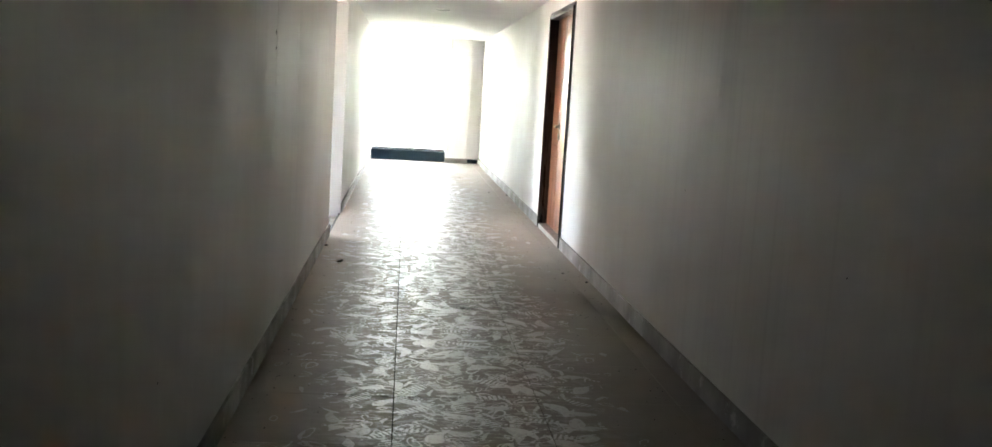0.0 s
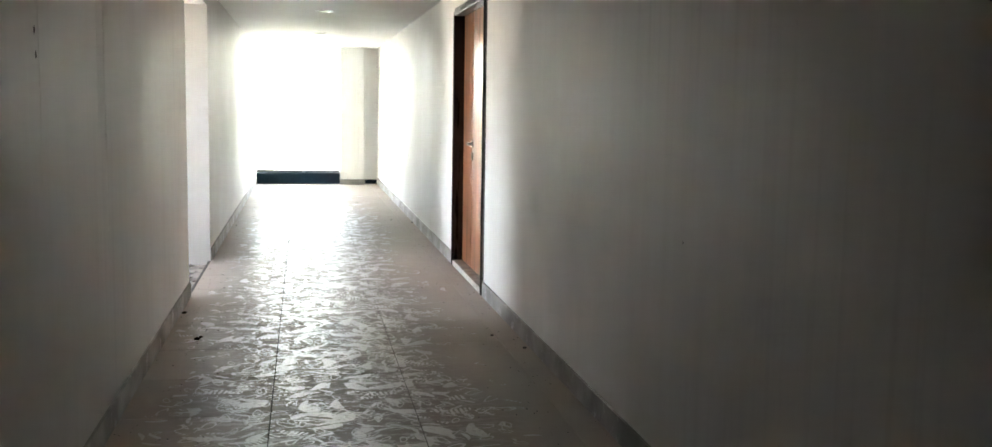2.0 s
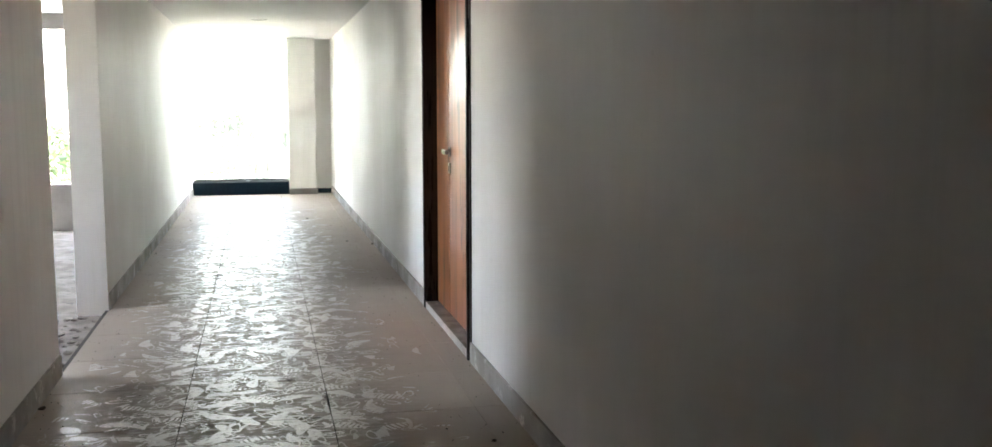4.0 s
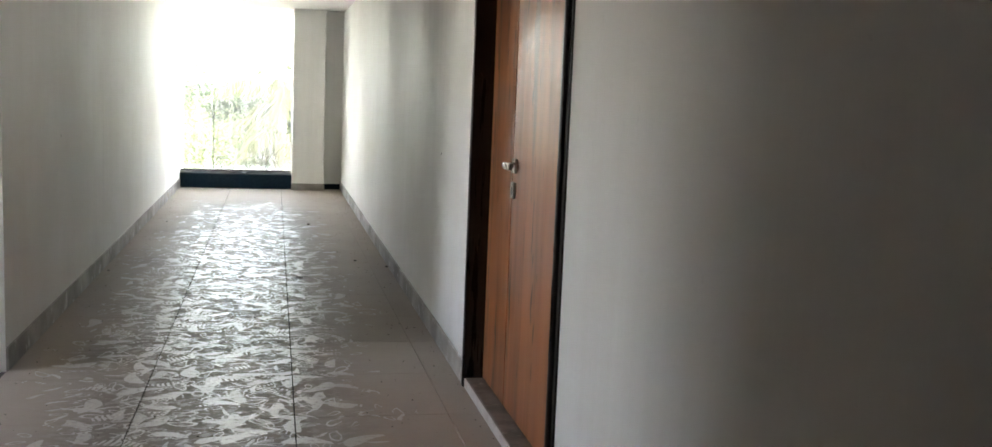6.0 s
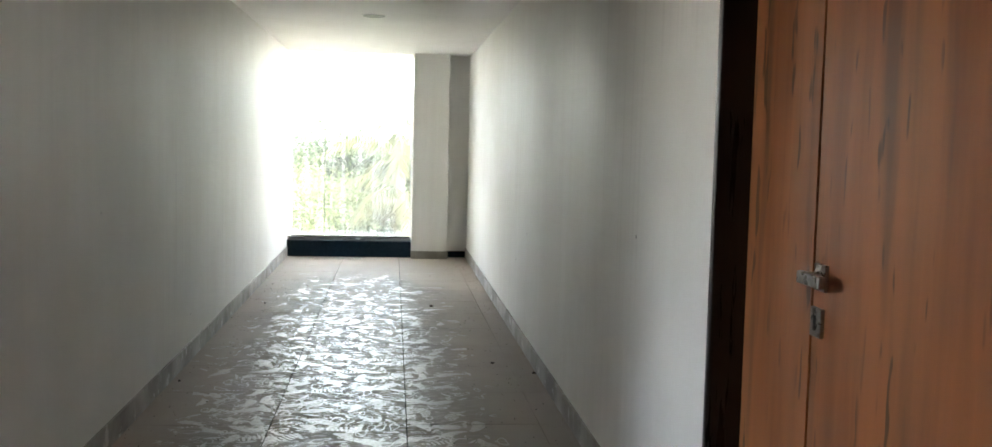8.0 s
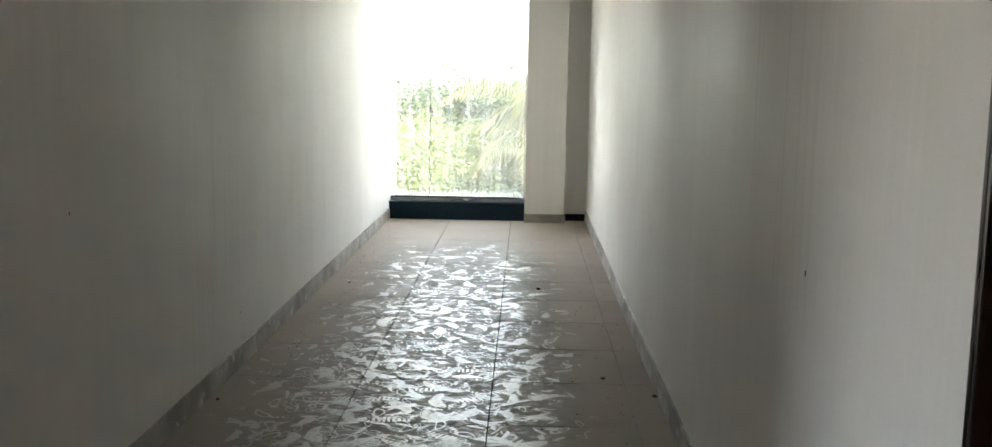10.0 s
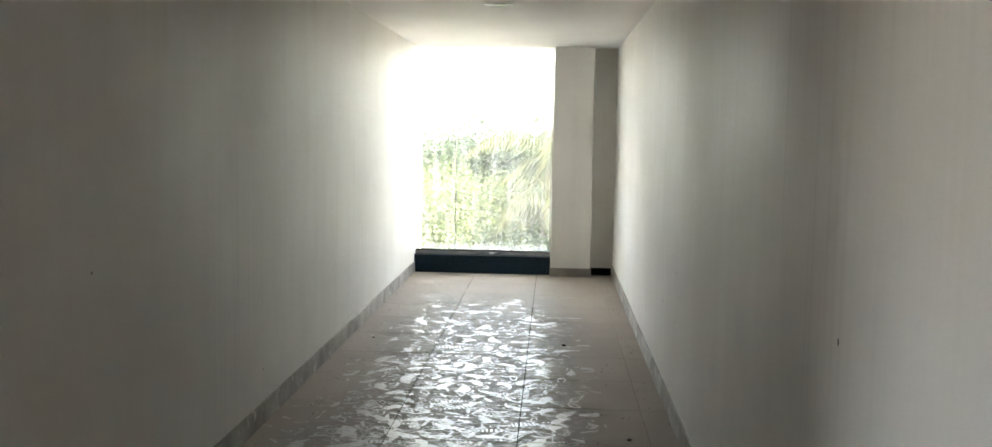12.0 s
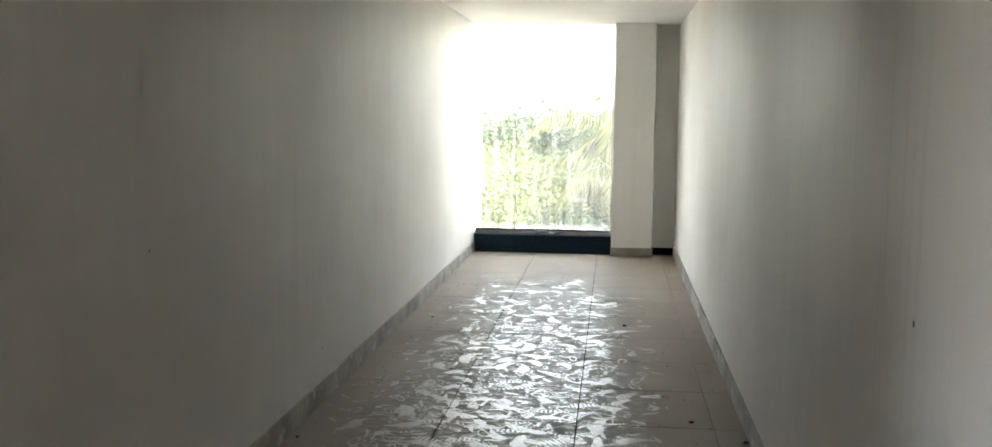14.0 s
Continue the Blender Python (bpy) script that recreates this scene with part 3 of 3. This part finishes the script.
# ---- small leftovers ----
def debris():
    top = tagged(new("rag_strip"), "crumpled pale tape strip lying on the window rail", "litter")
    rnd = random.Random(2)
    bm = bmesh.new()
    prev = None
    for i in range(15):
        f = i / 14
        c = Vector((0.60 + 0.33 * f, 19.67 + 0.02 * math.sin(f * 9), 0.178 + 0.014 * abs(math.sin(f * 6.0)) + 0.02 * max(0, f - 0.7)))
        w = Vector((0, 0.022, 0.004 * math.sin(f * 11)))
        row = [bm.verts.new(c - w), bm.verts.new(c + w), bm.verts.new(c + w + Vector((0, 0, 0.004))), bm.verts.new(c - w + Vector((0, 0, 0.004)))]
        if prev:
            for k in range(4):
                bm.faces.new((prev[k], prev[(k + 1) % 4], row[(k + 1) % 4], row[k]))
        prev = row
    part("strip", bm, black_mat, top)
    bm = bmesh.new()
    box(bm, 0.735, 0.785, 19.64, 19.68, 0.186, 0.205, 0.005)
    part("wad", bm, white_plastic, top, "small white wad")
debris()


def crumb(rnd, r):
    bm = bmesh.new()
    bmesh.ops.create_icosphere(bm, subdivisions=1, radius=r)
    for v in bm.verts:
        v.co = Vector((v.co.x * rnd.uniform(0.6, 1.5), v.co.y * rnd.uniform(0.6, 1.5), max(v.co.z * 0.6, -0.3 * r) + 0.3 * r))
    return bm


rnd = random.Random(9)
for x, y, r in ((0.03, 9.09, 0.016), (0.174, 8.35, 0.018), (1.79, 8.26, 0.012), (1.91, 7.94, 0.012), (1.72, 14.2, 0.011),
                (1.44, 16.25, 0.012), (1.925, 13.94, 0.013), (0.17, 16.34, 0.009), (0.05, 13.75, 0.010), (0.19, 8.40, 0.012)):
    ob = tagged(part("mortar_crumb", crumb(rnd, r), grit_mat), "small dark crumb of mortar on the dusty tiles", "debris", "mortar crumbs")
    ob.location = (x, y, 0.0)
# scattered grit, thickest along the skirting
verts, faces = [], []
for k in range(900):
    e = min(abs(rnd.gauss(0, 0.22)), 1.9)
    gx = rnd.choice((0.015 + e, W - 0.015 - e)) if rnd.random() < 0.8 else rnd.uniform(0.05, W - 0.05)
    gx = min(max(gx, 0.02), W - 0.02)
    c = Vector((gx, rnd.uniform(0.5, 19.4), 0.0))
    r = rnd.uniform(0.0015, 0.005)
    b0 = len(verts)
    verts += [c + Vector((r, 0, 0)), c + Vector((-0.6 * r, 0.9 * r, 0)), c + Vector((-0.5 * r, -0.9 * r, 0)), c + Vector((0, 0, r))]
    faces += [(b0, b0 + 1, b0 + 3), (b0 + 1, b0 + 2, b0 + 3), (b0 + 2, b0, b0 + 3)]
me = bpy.data.meshes.new("grit")
me.from_pydata([tuple(v) for v in verts], [], faces)
me.materials.append(grit_mat)
tagged(new("grit", me), "scattered dark grit on the dusty floor", "grit", kind="stuff")


# broken mortar on the rough floor inside the unfinished doorway
rnd = random.Random(14)
bm = bmesh.new()
for k in range(90):
    s = rnd.uniform(0.006, 0.03) * (1.0 if k % 5 else 1.5)
    cx, cy = -0.03 - abs(rnd.gauss(0, 0.35)), rnd.uniform(OP0 + 0.05, OP1 - 0.05)
    made = bmesh.ops.create_icosphere(bm, subdivisions=1, radius=s)["verts"]
    for v in made:
        v.co = Vector((cx + v.co.x * rnd.uniform(0.7, 1.4), cy + v.co.y * rnd.uniform(0.7, 1.4), -0.034 + max(-0.001, v.co.z * rnd.uniform(0.4, 0.9))))
tagged(part("rubble", bm, rubble_mat), "broken bits of cement on the unfinished floor", "rubble", kind="stuff")

# specks and nicks on the paint
for x, y, z, r in ((W, 11.77, 0.96, 0.007), (W, 14.58, 0.72, 0.005), (W, 15.12, 0.50, 0.005), (W, 5.78, 0.857, 0.004), (W, 3.93, 0.77, 0.004),
                   (0, 12.52, 0.955, 0.005), (0, 14.31, 0.254, 0.005), (0, 5.81, 1.48, 0.010), (0, 5.82, 1.41, 0.010), (0, 3.63, 0.465, 0.004)):
    bm = bmesh.new()
    bmesh.ops.create_icosphere(bm, subdivisions=1, radius=r)
    for v in bm.verts:
        v.co = Vector((v.co.x * 0.2, v.co.y * 0.7, v.co.z * 1.3))
    ob = tagged(part("wall_speck", bm, grit_mat), "small dark mark on the painted wall", "mark", "wall marks")
    ob.location = (x, y, z)


def paint_run(y, z0, z1, w):
    """A dried run of paint standing proud of the wall, with a bead at its foot."""
    rnd = random.Random(int(y * 100))
    bm = bmesh.new()
    rows = []
    n = 24
    for i in range(n + 1):
        f = i / n
        half = w * (0.5 + 0.25 * math.sin(f * 7 + y)) * (1.5 if i == 0 else 1.0) * rnd.uniform(0.85, 1.15)
        c = y + 0.004 * math.sin(f * 5 + y)
        z = z0 + (z1 - z0) * f
        rows.append([bm.verts.new((dx, c + k * half, z)) for dx, k in ((-0.002, -1), (w * 0.14, -0.4), (w * 0.14, 0.4), (-0.002, 1))])
    for a, b in zip(rows, rows[1:]):
        for k in range(3):
            bm.faces.new((a[k], a[k + 1], b[k + 1], b[k]))
    bm.faces.new(rows[0])
    bm.faces.new(rows[-1])
    tagged(part("paint_run", bm, wall_paint, smooth=True), "dried run of white paint down the corridor wall", "paint run", "paint runs")
for y, z0, z1, w in ((5.85, 1.02, 1.78, 0.008), (6.85, 0.78, 1.74, 0.009), (6.72, 1.18, 1.66, 0.006)):
    paint_run(y, z0, z1, w)

# ---- floor tiles ----
tile_meshes = {}
def tile_mesh(w, d):
    key = (round(w, 3), round(d, 3))
    if key not in tile_meshes:
        bm = bmesh.new()
        box(bm, 0, w, 0, d, -0.008, 0.0, 0.0012, 1)
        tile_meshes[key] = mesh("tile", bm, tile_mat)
    return tile_meshes[key]
gap = 0.002
COLS = ((0.0, 0.61, gap, gap), (0.61, 1.21, gap, gap), (1.21, 1.81, gap, 0.0007), (1.81, W, 0.0007, 0.0))   # edges and the joint's share on each side
y = 0.316 - 0.6 * 6
while y < 19.95:
    y0, y1 = max(y, Y0), min(y + 0.6, 19.98)
    for x0, x1, ga, gb in COLS:
        t_ob = new("tile", tile_mesh(x1 - x0 - ga - gb, y1 - y0 - 0.003))
        t_ob.location = (x0 + ga, y0 + 0.0015, 0)
        t_ob.parent = floor
    y += 0.6
